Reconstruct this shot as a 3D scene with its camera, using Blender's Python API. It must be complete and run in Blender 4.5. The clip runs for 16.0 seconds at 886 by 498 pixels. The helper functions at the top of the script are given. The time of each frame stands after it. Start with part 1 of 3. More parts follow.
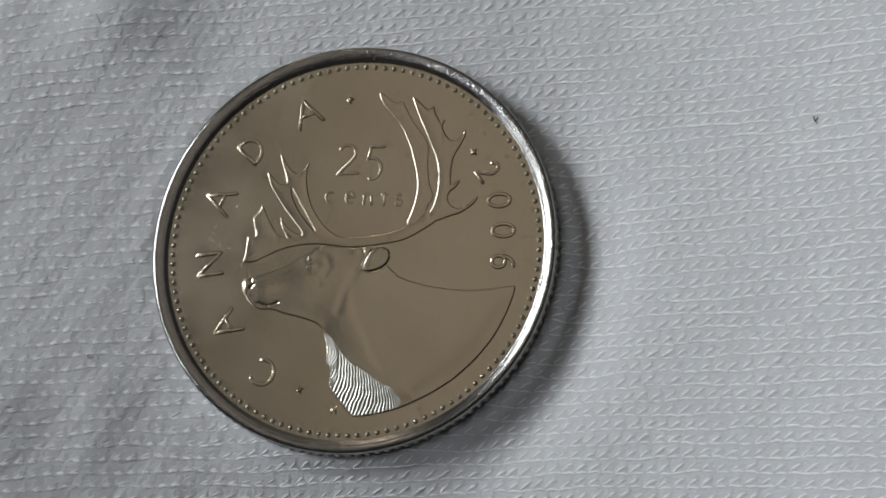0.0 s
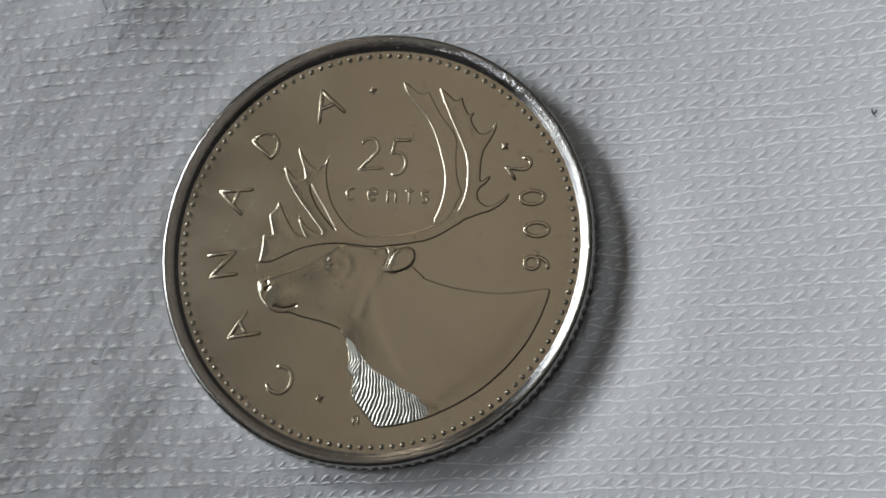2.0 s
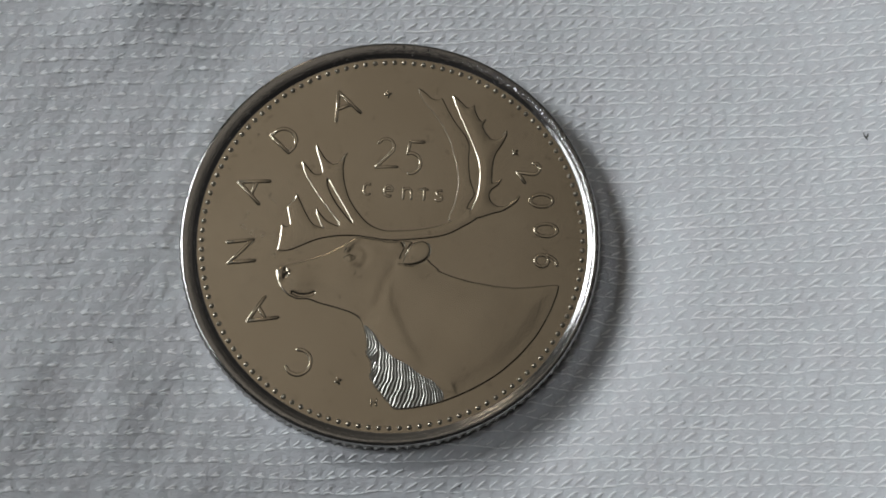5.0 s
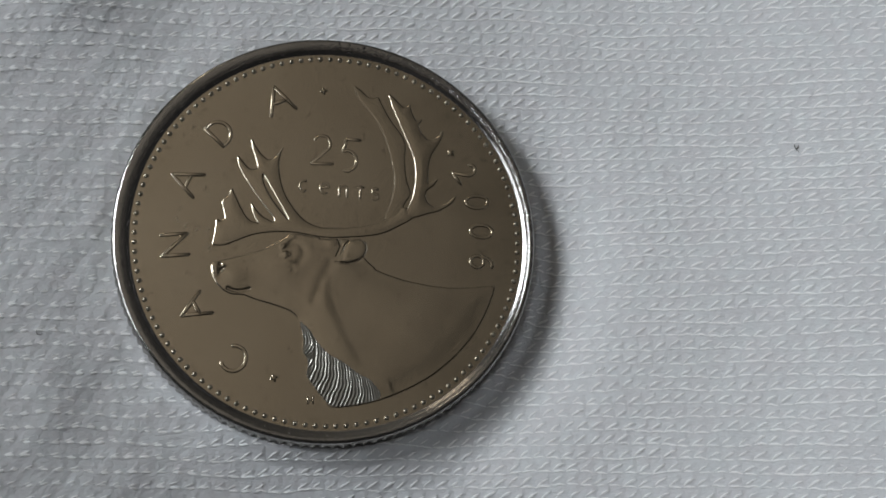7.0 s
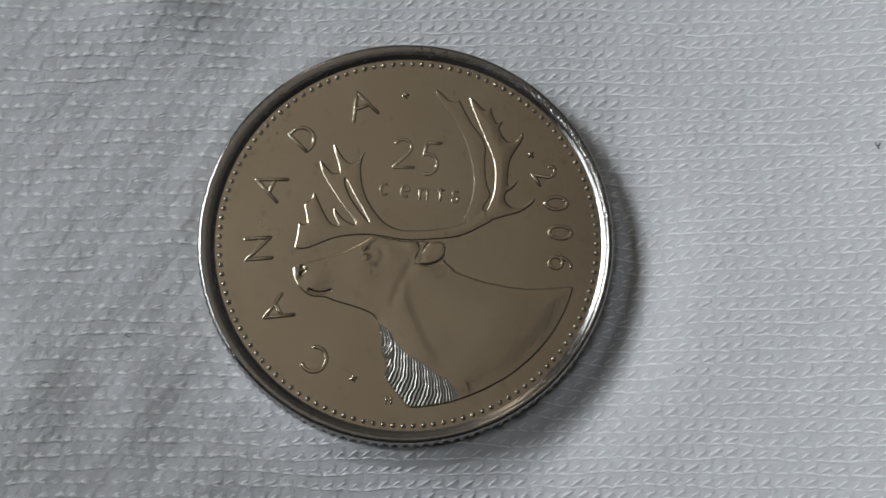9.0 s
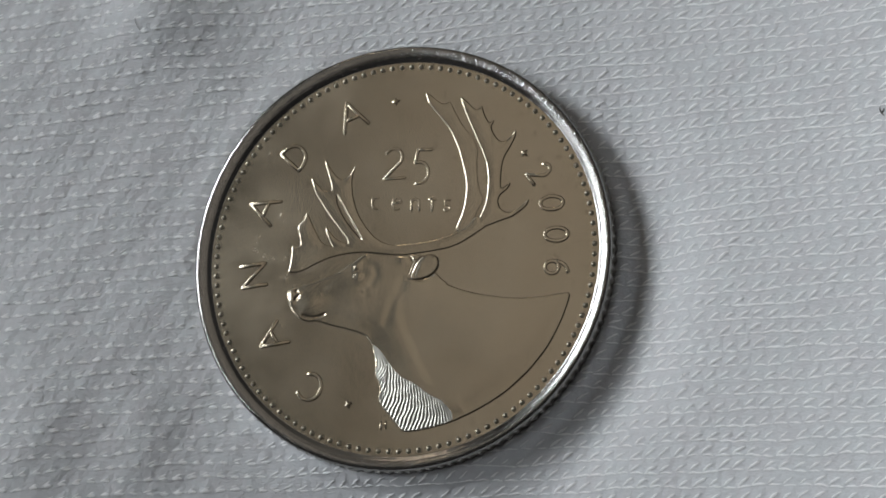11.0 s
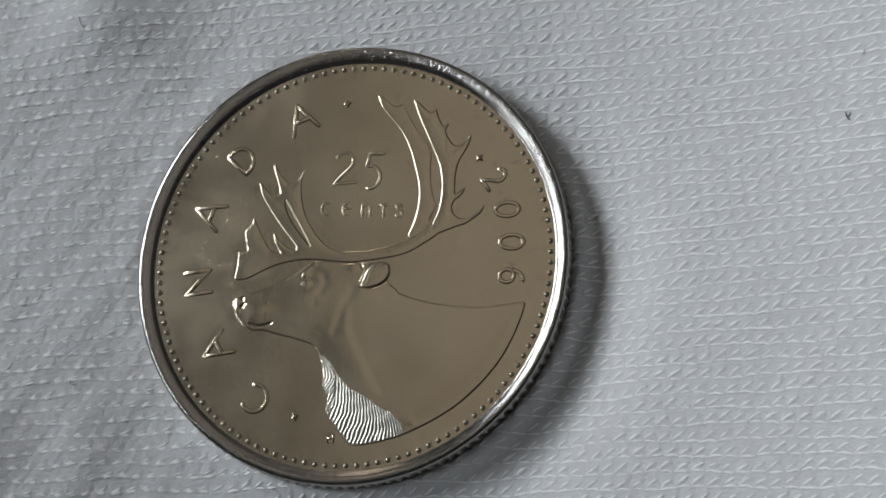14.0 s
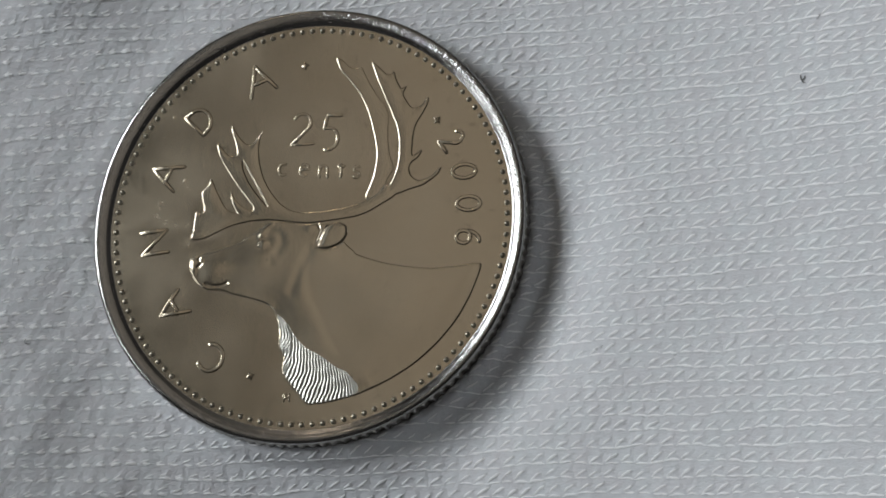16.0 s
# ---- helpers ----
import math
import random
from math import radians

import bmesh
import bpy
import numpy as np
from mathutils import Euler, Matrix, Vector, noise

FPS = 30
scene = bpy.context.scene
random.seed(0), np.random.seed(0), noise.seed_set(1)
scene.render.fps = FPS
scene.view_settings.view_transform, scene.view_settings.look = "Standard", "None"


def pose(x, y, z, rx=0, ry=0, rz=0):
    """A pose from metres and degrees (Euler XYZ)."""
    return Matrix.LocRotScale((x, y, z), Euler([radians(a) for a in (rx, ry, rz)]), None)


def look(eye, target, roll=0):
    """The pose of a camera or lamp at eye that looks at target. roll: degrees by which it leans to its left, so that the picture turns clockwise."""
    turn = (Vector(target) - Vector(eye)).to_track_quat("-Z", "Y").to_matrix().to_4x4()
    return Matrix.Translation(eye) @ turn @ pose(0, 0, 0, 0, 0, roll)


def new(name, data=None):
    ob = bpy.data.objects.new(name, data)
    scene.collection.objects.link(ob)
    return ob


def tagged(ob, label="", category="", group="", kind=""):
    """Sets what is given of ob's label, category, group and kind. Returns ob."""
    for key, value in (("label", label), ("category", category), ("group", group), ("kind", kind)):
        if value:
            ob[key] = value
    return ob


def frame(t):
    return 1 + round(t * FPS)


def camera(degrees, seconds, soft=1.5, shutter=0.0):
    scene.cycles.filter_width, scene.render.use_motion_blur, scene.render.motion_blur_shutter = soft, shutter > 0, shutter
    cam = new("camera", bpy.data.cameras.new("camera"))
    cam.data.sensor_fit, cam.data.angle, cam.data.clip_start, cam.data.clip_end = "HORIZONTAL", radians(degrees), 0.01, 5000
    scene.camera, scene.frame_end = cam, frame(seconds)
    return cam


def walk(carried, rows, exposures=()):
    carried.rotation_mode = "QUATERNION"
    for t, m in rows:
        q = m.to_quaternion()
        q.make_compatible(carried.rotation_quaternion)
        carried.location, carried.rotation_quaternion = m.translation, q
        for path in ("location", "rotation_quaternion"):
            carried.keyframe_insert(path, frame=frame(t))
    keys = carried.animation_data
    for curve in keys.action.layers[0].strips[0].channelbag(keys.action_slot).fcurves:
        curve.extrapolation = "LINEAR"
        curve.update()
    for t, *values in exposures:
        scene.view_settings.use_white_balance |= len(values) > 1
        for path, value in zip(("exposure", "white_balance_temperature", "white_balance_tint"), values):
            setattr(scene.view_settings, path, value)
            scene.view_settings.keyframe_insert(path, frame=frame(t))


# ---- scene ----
cam = camera(26.2, 16.0, soft=1.65)
walk(cam, [
    (0.0, pose(0.02749, -0.02599, 0.10217, 13.958, 12.431, 0.078)),
    (0.5, pose(0.02788, -0.02481, 0.09933, 13.838, 13.013, 0.434)),
    (1.0, pose(0.02593, -0.02414, 0.09752, 13.615, 12.643, 0.407)),
    (1.5, pose(0.02448, -0.02346, 0.09651, 13.726, 12.247, 0.344)),
    (2.0, pose(0.02346, -0.02457, 0.09668, 14.036, 11.708, 0.121)),
    (2.5, pose(0.02253, -0.02450, 0.09648, 13.709, 11.280, -0.079)),
    (3.0, pose(0.02040, -0.02433, 0.09565, 13.965, 9.931, -0.297)),
    (3.2, pose(0.01973, -0.02456, 0.09593, 14.213, 9.398, -0.310)),
    (5.3, pose(0.00081, -0.03068, 0.10422, 16.332, -1.764, -0.561)),
    (5.5, pose(-0.00114, -0.02987, 0.10406, 15.986, -3.470, -0.922)),
    (6.0, pose(-0.00320, -0.03120, 0.10339, 16.641, -5.251, -0.825)),
    (6.5, pose(-0.00402, -0.02982, 0.10353, 15.884, -5.977, -0.706)),
    (7.0, pose(-0.00603, -0.03084, 0.10324, 16.566, -6.703, -0.977)),
    (7.5, pose(-0.00705, -0.03120, 0.10285, 16.524, -6.105, -0.778)),
    (8.0, pose(-0.00449, -0.03020, 0.10509, 15.949, -4.307, -0.355)),
    (8.5, pose(-0.00111, -0.03072, 0.10552, 16.235, -2.458, -0.177)),
    (9.0, pose(0.00172, -0.03023, 0.10524, 15.971, -0.270, 0.424)),
    (11.3, pose(0.03000, -0.02393, 0.09650, 13.485, 16.083, -0.511)),
    (11.5, pose(0.02964, -0.02433, 0.09585, 13.587, 15.903, -0.454)),
    (12.0, pose(0.02939, -0.02392, 0.09384, 13.733, 15.168, -0.525)),
    (12.5, pose(0.02848, -0.02301, 0.09197, 13.106, 15.153, -0.511)),
    (13.0, pose(0.02820, -0.02304, 0.09195, 13.451, 14.705, -0.364)),
    (13.5, pose(0.02840, -0.02348, 0.09244, 13.678, 14.732, -0.224)),
    (14.0, pose(0.02895, -0.02417, 0.09385, 14.377, 14.549, -0.169)),
    (14.5, pose(0.02901, -0.02505, 0.09674, 14.375, 13.673, -0.574)),
    (15.0, pose(0.02927, -0.02571, 0.09689, 14.031, 13.810, -0.329)),
    (15.5, pose(0.02850, -0.02525, 0.09594, 13.358, 13.999, -0.326)),
    (16.0, pose(0.02814, -0.02622, 0.09408, 14.366, 12.693, -0.128)),
])

# ---- world and light ----
world = bpy.data.worlds.new("daylight")
scene.world = world
world.use_nodes = True
wn = world.node_tree
sky = wn.nodes.new("ShaderNodeTexSky")
sky.sky_type, sky.sun_disc = "NISHITA", False
sky.sun_elevation, sky.sun_rotation = radians(40), radians(60)
wn.links.new(sky.outputs["Color"], wn.nodes["Background"].inputs["Color"])
wn.nodes["Background"].inputs["Strength"].default_value = 0.1

WINDOW = (-1.66, 0.80, 1.44)          # middle of the large cool west window
WINDOW_S = (-1.66, -0.12, 1.50)        # middle of the smaller west window beside it
WINDOW_N = (-0.90, 2.16, 1.32)        # middle of the small warm north window


def window_lamp(at, aim, wide, high, energy, colour):
    """Daylight through a window opening."""
    data = bpy.data.lights.new("window_light", "AREA")
    data.shape, data.size, data.size_y, data.energy, data.color = "RECTANGLE", wide, high, energy, colour
    new("window_light", data).matrix_world = look(at, aim)


window_lamp(WINDOW, (0.0, 0.7, 1.75), 1.0, 0.84, 56.0, (0.905, 0.963, 1.0))
window_lamp(WINDOW_S, (0.0, 0.3, 1.60), 0.36, 0.5, 5.2, (0.905, 0.963, 1.0))
window_lamp(WINDOW_N, (-0.30, 0.0, 1.0), 0.26, 0.26, 1.6, (1.0, 0.82, 0.60))

# ---- materials ----


def material(name, base, rough, metal=0.0):
    m = bpy.data.materials.new(name)
    m.use_nodes = True
    p = m.node_tree.nodes["Principled BSDF"]
    p.inputs["Base Color"].default_value = (*base, 1)
    p.inputs["Roughness"].default_value = rough
    p.inputs["Metallic"].default_value = metal
    return m, m.node_tree, p


def noise_node(nt, scale, detail=3.0, rough=0.6):
    tc = nt.nodes.new("ShaderNodeTexCoord")
    n = nt.nodes.new("ShaderNodeTexNoise")
    n.inputs["Scale"].default_value, n.inputs["Detail"].default_value, n.inputs["Roughness"].default_value = scale, detail, rough
    nt.links.new(tc.outputs["Object"], n.inputs["Vector"])
    return n


def ramp(nt, source, lo, hi, a, b):
    r = nt.nodes.new("ShaderNodeValToRGB")
    r.color_ramp.elements[0].position, r.color_ramp.elements[1].position = lo, hi
    r.color_ramp.elements[0].color, r.color_ramp.elements[1].color = (*a, 1), (*b, 1)
    nt.links.new(source, r.inputs["Fac"])
    return r


def bump(nt, source, strength, distance, p, after=None):
    b = nt.nodes.new("ShaderNodeBump")
    b.inputs["Strength"].default_value, b.inputs["Distance"].default_value = strength, distance
    nt.links.new(source, b.inputs["Height"])
    if after:
        nt.links.new(after.outputs["Normal"], b.inputs["Normal"])
    nt.links.new(b.outputs["Normal"], p.inputs["Normal"])
    return b


def nickel(name, base, rough_lo, rough_hi, grain, scratch, size=1500, deep=0.00004):
    """Coin nickel: satin metal with smudges, fine grain and hairline marks."""
    m, nt, p = material(name, base, rough_lo, 1.0)
    smudge = noise_node(nt, 260, 4)
    tint = ramp(nt, smudge.outputs["Fac"], 0.35, 0.7, [c * 0.87 for c in base], base)
    nt.links.new(tint.outputs["Color"], p.inputs["Base Color"])
    r = ramp(nt, smudge.outputs["Fac"], 0.35, 0.68, (rough_lo,) * 3, (rough_hi,) * 3)
    nt.links.new(r.outputs["Color"], p.inputs["Roughness"])
    speck = noise_node(nt, 2600, 2, 0.5)
    dirt = ramp(nt, speck.outputs["Fac"], 0.28, 0.36, (0.80, 0.80, 0.80), (1.0, 1.0, 1.0))
    mix = nt.nodes.new("ShaderNodeMixRGB")
    mix.blend_type, mix.inputs[0].default_value = "MULTIPLY", 1.0
    nt.links.new(tint.outputs["Color"], mix.inputs[1])
    nt.links.new(dirt.outputs["Color"], mix.inputs[2])
    nt.links.new(mix.outputs["Color"], p.inputs["Base Color"])
    fine = noise_node(nt, 9000, 2)
    first = bump(nt, fine.outputs["Fac"], grain, 0.00001, p)
    marks = noise_node(nt, size, 5, 0.75)
    bump(nt, marks.outputs["Fac"], scratch, deep, p, first)
    return m


NICKEL = nickel("satin_nickel", (0.49, 0.422, 0.322), 0.19, 0.25, 0.3, 0.12)


def clouded(m):
    """A cloudy worn film of handling marks on the side before the muzzle."""
    nt = m.node_tree
    p = nt.nodes["Principled BSDF"]
    tc = nt.nodes.new("ShaderNodeTexCoord")
    away = nt.nodes.new("ShaderNodeVectorMath")
    away.operation = "DISTANCE"
    away.inputs[1].default_value = (-0.0072, 0.0002, 0.0014)
    nt.links.new(tc.outputs["Object"], away.inputs[0])
    near = nt.nodes.new("ShaderNodeMapRange")
    near.inputs["From Min"].default_value, near.inputs["From Max"].default_value = 0.0062, 0.0015
    nt.links.new(away.outputs["Value"], near.inputs["Value"])
    cloud = noise_node(nt, 1100, 5, 0.75)
    patch = ramp(nt, cloud.outputs["Fac"], 0.48, 0.66, (0, 0, 0), (1, 1, 1))
    k = nt.nodes.new("ShaderNodeMath")
    k.operation = "MULTIPLY"
    nt.links.new(near.outputs["Result"], k.inputs[0])
    nt.links.new(patch.outputs["Color"], k.inputs[1])
    mix = nt.nodes.new("ShaderNodeMixRGB")
    nt.links.new(k.outputs[0], mix.inputs[0])
    nt.links.new(p.inputs["Roughness"].links[0].from_socket, mix.inputs[1])
    mix.inputs[2].default_value = (0.28, 0.28, 0.28, 1)
    nt.links.new(mix.outputs["Color"], p.inputs["Roughness"])
    return m


clouded(NICKEL)
NICKEL_RIM = nickel("worn_nickel", (0.375, 0.362, 0.345), 0.09, 0.18, 0.25, 0.5, 5000, 0.000009)
NICKEL_COMB = nickel("combed_nickel", (0.28, 0.268, 0.24), 0.28, 0.35, 0.2, 0.1)
NICKEL_BEAD = nickel("bead_nickel", (0.36, 0.32, 0.26), 0.32, 0.40, 0.2, 0.1)
NICKEL_EDGE = nickel("edge_nickel", (0.38, 0.365, 0.34), 0.28, 0.36, 0.2, 0.3)


def streaked(m):
    """Tangential hairlines and worn patches on the rim."""
    nt = m.node_tree
    p = nt.nodes["Principled BSDF"]
    tc = nt.nodes.new("ShaderNodeTexCoord")
    sep = nt.nodes.new("ShaderNodeSeparateXYZ")
    nt.links.new(tc.outputs["Object"], sep.inputs[0])
    ang = nt.nodes.new("ShaderNodeMath")
    ang.operation = "ARCTAN2"
    nt.links.new(sep.outputs["Y"], ang.inputs[0])
    nt.links.new(sep.outputs["X"], ang.inputs[1])
    flat = nt.nodes.new("ShaderNodeCombineXYZ")
    nt.links.new(sep.outputs["X"], flat.inputs["X"])
    nt.links.new(sep.outputs["Y"], flat.inputs["Y"])
    rad = nt.nodes.new("ShaderNodeVectorMath")
    rad.operation = "LENGTH"
    nt.links.new(flat.outputs[0], rad.inputs[0])
    polar = nt.nodes.new("ShaderNodeCombineXYZ")
    for source, scale, slot in ((ang.outputs[0], 22.0, "X"), (rad.outputs["Value"], 14000.0, "Y")):
        k = nt.nodes.new("ShaderNodeMath")
        k.operation = "MULTIPLY"
        k.inputs[1].default_value = scale
        nt.links.new(source, k.inputs[0])
        nt.links.new(k.outputs[0], polar.inputs[slot])
    n = nt.nodes.new("ShaderNodeTexNoise")
    n.inputs["Scale"].default_value, n.inputs["Detail"].default_value, n.inputs["Roughness"].default_value = 1.0, 5, 0.7
    nt.links.new(polar.outputs[0], n.inputs["Vector"])
    before = p.inputs["Normal"].links[0].from_node
    rub = bump(nt, n.outputs["Fac"], 0.7, 0.000013, p, before)
    # scuffs on the crown, heavier on the worn side
    scuff = noise_node(nt, 5200, 3, 0.6)
    band = nt.nodes.new("ShaderNodeMapRange")
    band.inputs["From Min"].default_value, band.inputs["From Max"].default_value = 0.01122, 0.01132
    nt.links.new(rad.outputs["Value"], band.inputs["Value"])
    outer = nt.nodes.new("ShaderNodeMapRange")
    outer.inputs["From Min"].default_value, outer.inputs["From Max"].default_value = 0.01168, 0.01156
    nt.links.new(rad.outputs["Value"], outer.inputs["Value"])
    worn_side = nt.nodes.new("ShaderNodeMapRange")
    worn_side.inputs["From Min"].default_value, worn_side.inputs["From Max"].default_value = 0.005, 0.0105
    worn_side.inputs["To Min"].default_value, worn_side.inputs["To Max"].default_value = 0.08, 0.6
    toward = nt.nodes.new("ShaderNodeVectorMath")
    toward.operation = "DOT_PRODUCT"
    toward.inputs[1].default_value = (0.80, 0.60, 0.0)
    nt.links.new(tc.outputs["Object"], toward.inputs[0])
    nt.links.new(toward.outputs["Value"], worn_side.inputs["Value"])
    k1 = nt.nodes.new("ShaderNodeMath")
    k2 = nt.nodes.new("ShaderNodeMath")
    k1.operation = k2.operation = "MULTIPLY"
    nt.links.new(band.outputs["Result"], k1.inputs[0])
    nt.links.new(outer.outputs["Result"], k1.inputs[1])
    nt.links.new(k1.outputs[0], k2.inputs[0])
    nt.links.new(worn_side.outputs["Result"], k2.inputs[1])
    rough_up = bump(nt, scuff.outputs["Fac"], 0.5, 0.00011, p, rub)
    nt.links.new(k2.outputs[0], rough_up.inputs["Strength"])
    worn = ramp(nt, n.outputs["Fac"], 0.42, 0.66, (0.08,) * 3, (0.28,) * 3)
    nt.links.new(worn.outputs["Color"], p.inputs["Roughness"])
    return m


streaked(NICKEL_RIM)


def cotton(name, base, rough=0.95, gloss=0.3, fuzz=0.5, mottle=0.92):
    m, nt, p = material(name, base, rough)
    p.inputs["Specular IOR Level"].default_value = gloss
    p.inputs["Sheen Weight"].default_value = 0.15
    p.inputs["Sheen Roughness"].default_value = 0.6
    spots = noise_node(nt, 90, 3)
    tint = ramp(nt, spots.outputs["Fac"], 0.3, 0.7, [c * (0.5 + 0.5 * mottle - 0.02) for c in base], base)
    nt.links.new(tint.outputs["Color"], p.inputs["Base Color"])
    blotch = noise_node(nt, 750, 3)
    cool = ramp(nt, blotch.outputs["Fac"], 0.35, 0.65, (0.97, 0.955, 0.96), (0.985, 1.0, 1.0))
    mix = nt.nodes.new("ShaderNodeMixRGB")
    mix.blend_type, mix.inputs[0].default_value = "MULTIPLY", 1.0
    nt.links.new(tint.outputs["Color"], mix.inputs[1])
    nt.links.new(cool.outputs["Color"], mix.inputs[2])
    nt.links.new(mix.outputs["Color"], p.inputs["Base Color"])
    fibre = noise_node(nt, 6500, 4, 0.7)
    first = bump(nt, fibre.outputs["Fac"], fuzz, 0.00006, p)
    # wispy fibres, drawn out along the rows
    tc = nt.nodes.new("ShaderNodeTexCoord")
    stretch = nt.nodes.new("ShaderNodeMapping")
    stretch.inputs["Rotation"].default_value = (0, 0, radians(-14))
    stretch.inputs["Scale"].default_value = (0.35, 1.0, 1.0)
    nt.links.new(tc.outputs["Object"], stretch.inputs["Vector"])
    wisp = noise_node(nt, 7500, 5, 0.65)
    wisp.inputs["Distortion"].default_value = 0.8
    nt.links.new(stretch.outputs["Vector"], wisp.inputs["Vector"])
    bump(nt, wisp.outputs["Fac"], 0.55, 0.00012, p, first)
    clumps = noise_node(nt, 2300, 3)
    worn = ramp(nt, clumps.outputs["Fac"], 0.35, 0.65, (mottle, mottle - 0.004, mottle - 0.004), (1.0, 1.0, 1.0))
    both = nt.nodes.new("ShaderNodeMixRGB")
    both.blend_type, both.inputs[0].default_value = "MULTIPLY", 1.0
    nt.links.new(mix.outputs["Color"], both.inputs[1])
    nt.links.new(worn.outputs["Color"], both.inputs[2])
    nt.links.new(both.outputs["Color"], p.inputs["Base Color"])
    return m


# one white cotton: greyed for the shaded ground, whitened for the lit yarn crests
COTTON_SHADED = cotton("white_cotton_shaded", (0.705, 0.71, 0.728), 0.8, 0.3)
THREAD_LIT = cotton("white_cotton_thread_lit", (0.98, 0.98, 0.98), 0.8, 0.3, 0.15, 0.97)
LINT, _, _ = material("dark_lint", (0.13, 0.125, 0.12), 0.9)
PALE_LINT, _, _ = material("pale_lint", (0.75, 0.73, 0.70), 0.9)


def plaster(name, base):
    m, nt, p = material(name, base, 0.9)
    n = noise_node(nt, 3, 4)
    tint = ramp(nt, n.outputs["Fac"], 0.3, 0.7, [c * 0.92 for c in base], base)
    nt.links.new(tint.outputs["Color"], p.inputs["Base Color"])
    grain = noise_node(nt, 180, 3)
    bump(nt, grain.outputs["Fac"], 0.2, 0.001, p)
    return m


WALL = plaster("wall_paint", (0.20, 0.18, 0.155))
CEILING = plaster("ceiling_paint", (0.43, 0.37, 0.31))
# near-black for unseen surfaces that give the rim and relief dark reflections
DARK_SURROUND = plaster("dark_surround", (0.036, 0.032, 0.030))
# for an added overhead slab that the coin's left side reflects as dark
BLOCKER_DARK = plaster("blocker_dark", (0.05, 0.05, 0.045))
FLOOR = plaster("floor_paint", (0.10, 0.085, 0.07))

# ---- builders ----
MM = 0.001


def mesh_from(name, verts, faces, mat, parent=None, smooth=True, label=""):
    """A mesh object from arrays in millimetres."""
    me = bpy.data.meshes.new(name)
    v = np.asarray(verts, float) * MM
    me.from_pydata(v.tolist(), [], [list(map(int, f)) for f in faces])
    me.materials.append(mat)
    if smooth:
        me.polygons.foreach_set("use_smooth", np.ones(len(me.polygons), bool))
    me.update()
    ob = new(name, me)
    ob.parent = parent
    return tagged(ob, label)


def box_mesh(name, lo, hi, mat, parent=None):
    """A plain box between two corners, in metres."""
    bm = bmesh.new()
    bmesh.ops.create_cube(bm, size=1)
    for v in bm.verts:
        v.co = [lo[i] + (v.co[i] + 0.5) * (hi[i] - lo[i]) for i in range(3)]
    me = bpy.data.meshes.new(name)
    bm.to_mesh(me)
    bm.free()
    me.materials.append(mat)
    ob = new(name, me)
    ob.parent = parent
    return ob


# ---- room: unseen plain walls that close the place, slabs added for dark reflections ----
X0, X1, Y0, Y1, ZC, TH = -1.7, 0.8, -0.8, 2.2, 2.8, 0.12
tagged(box_mesh("floor", (X0 - TH, Y0 - TH, -0.14), (X1 + TH, Y1 + TH, -0.02), FLOOR), "plain brown floor under the cloth", "floor", kind="structure")
tagged(box_mesh("ceiling", (X0 - TH, Y0 - TH, ZC), (X1 + TH, Y1 + TH, ZC + TH), CEILING), "plain off-white painted ceiling", "ceiling", kind="structure")
# three invented slabs overhead: they only darken what the nickel mirrors
tagged(box_mesh("reflection_blocker", (X0, 0.10, ZC - 0.10), (-0.94, Y1, ZC), BLOCKER_DARK), "unseen slab added under the ceiling to darken the coin's reflection", "beam", kind="structure")
tagged(box_mesh("reflection_blocker", (X0, Y0, ZC - 0.10), (X1, 0.10, ZC), DARK_SURROUND), "unseen dark slab added overhead in place of the photographer's reflection", "beam", kind="structure")
tagged(box_mesh("reflection_blocker", (0.22, 0.10, ZC - 0.10), (X1, Y1, ZC), WALL), "unseen slab added under the ceiling to darken the coin's reflection", "beam", kind="structure")
# unseen south and east sides, blackened so the rim's flanks reflect dark
tagged(box_mesh("wall_south", (X0, Y0 - TH, -0.02), (X1, Y0, ZC), DARK_SURROUND), "plain unseen wall, made dark for the rim's black reflections", "wall", kind="structure")
tagged(box_mesh("wall_east", (X1, Y0 - TH, -0.02), (X1 + TH, Y1 + TH, ZC), DARK_SURROUND), "plain unseen wall, made dark for the rim's black reflections", "wall", kind="structure")
west = tagged(new("wall_west"), "plain painted wall with two window openings", "wall", kind="structure")
openings = ((WINDOW_S[1] - 0.19, WINDOW_S[1] + 0.19, 1.24, 1.76), (WINDOW[1] - 0.51, WINDOW[1] + 0.51, 1.01, 1.87))
edge_y = Y0 - TH
for y0, y1, z0, z1 in openings:
    for lo, hi in (((edge_y, -0.02), (y0, ZC)), ((y0, -0.02), (y1, z0)), ((y0, z1), (y1, ZC))):
        box_mesh("wall_panel", (X0 - TH, lo[0], lo[1]), (X0, hi[0], hi[1]), WALL, west)
    edge_y = y1
box_mesh("wall_panel", (X0 - TH, edge_y, -0.02), (X0, Y1 + TH, ZC), WALL, west)
north = tagged(new("wall_north"), "plain painted wall with a small window opening", "wall", kind="structure")
WX, WZ, WS = WINDOW_N[0], WINDOW_N[2], 0.16
for lo, hi in (((X0, -0.02), (WX - WS, ZC)), ((WX + WS, -0.02), (X1, ZC)), ((WX - WS, -0.02), (WX + WS, WZ - WS)), ((WX - WS, WZ + WS), (WX + WS, ZC))):
    box_mesh("wall_panel", (lo[0], Y1, lo[1]), (hi[0], Y1 + TH, hi[1]), WALL, north)

# ---- cloth: a knitted white cotton sheet that dips under the coin ----
PITCH_X, PITCH_Y = 0.77, 0.77


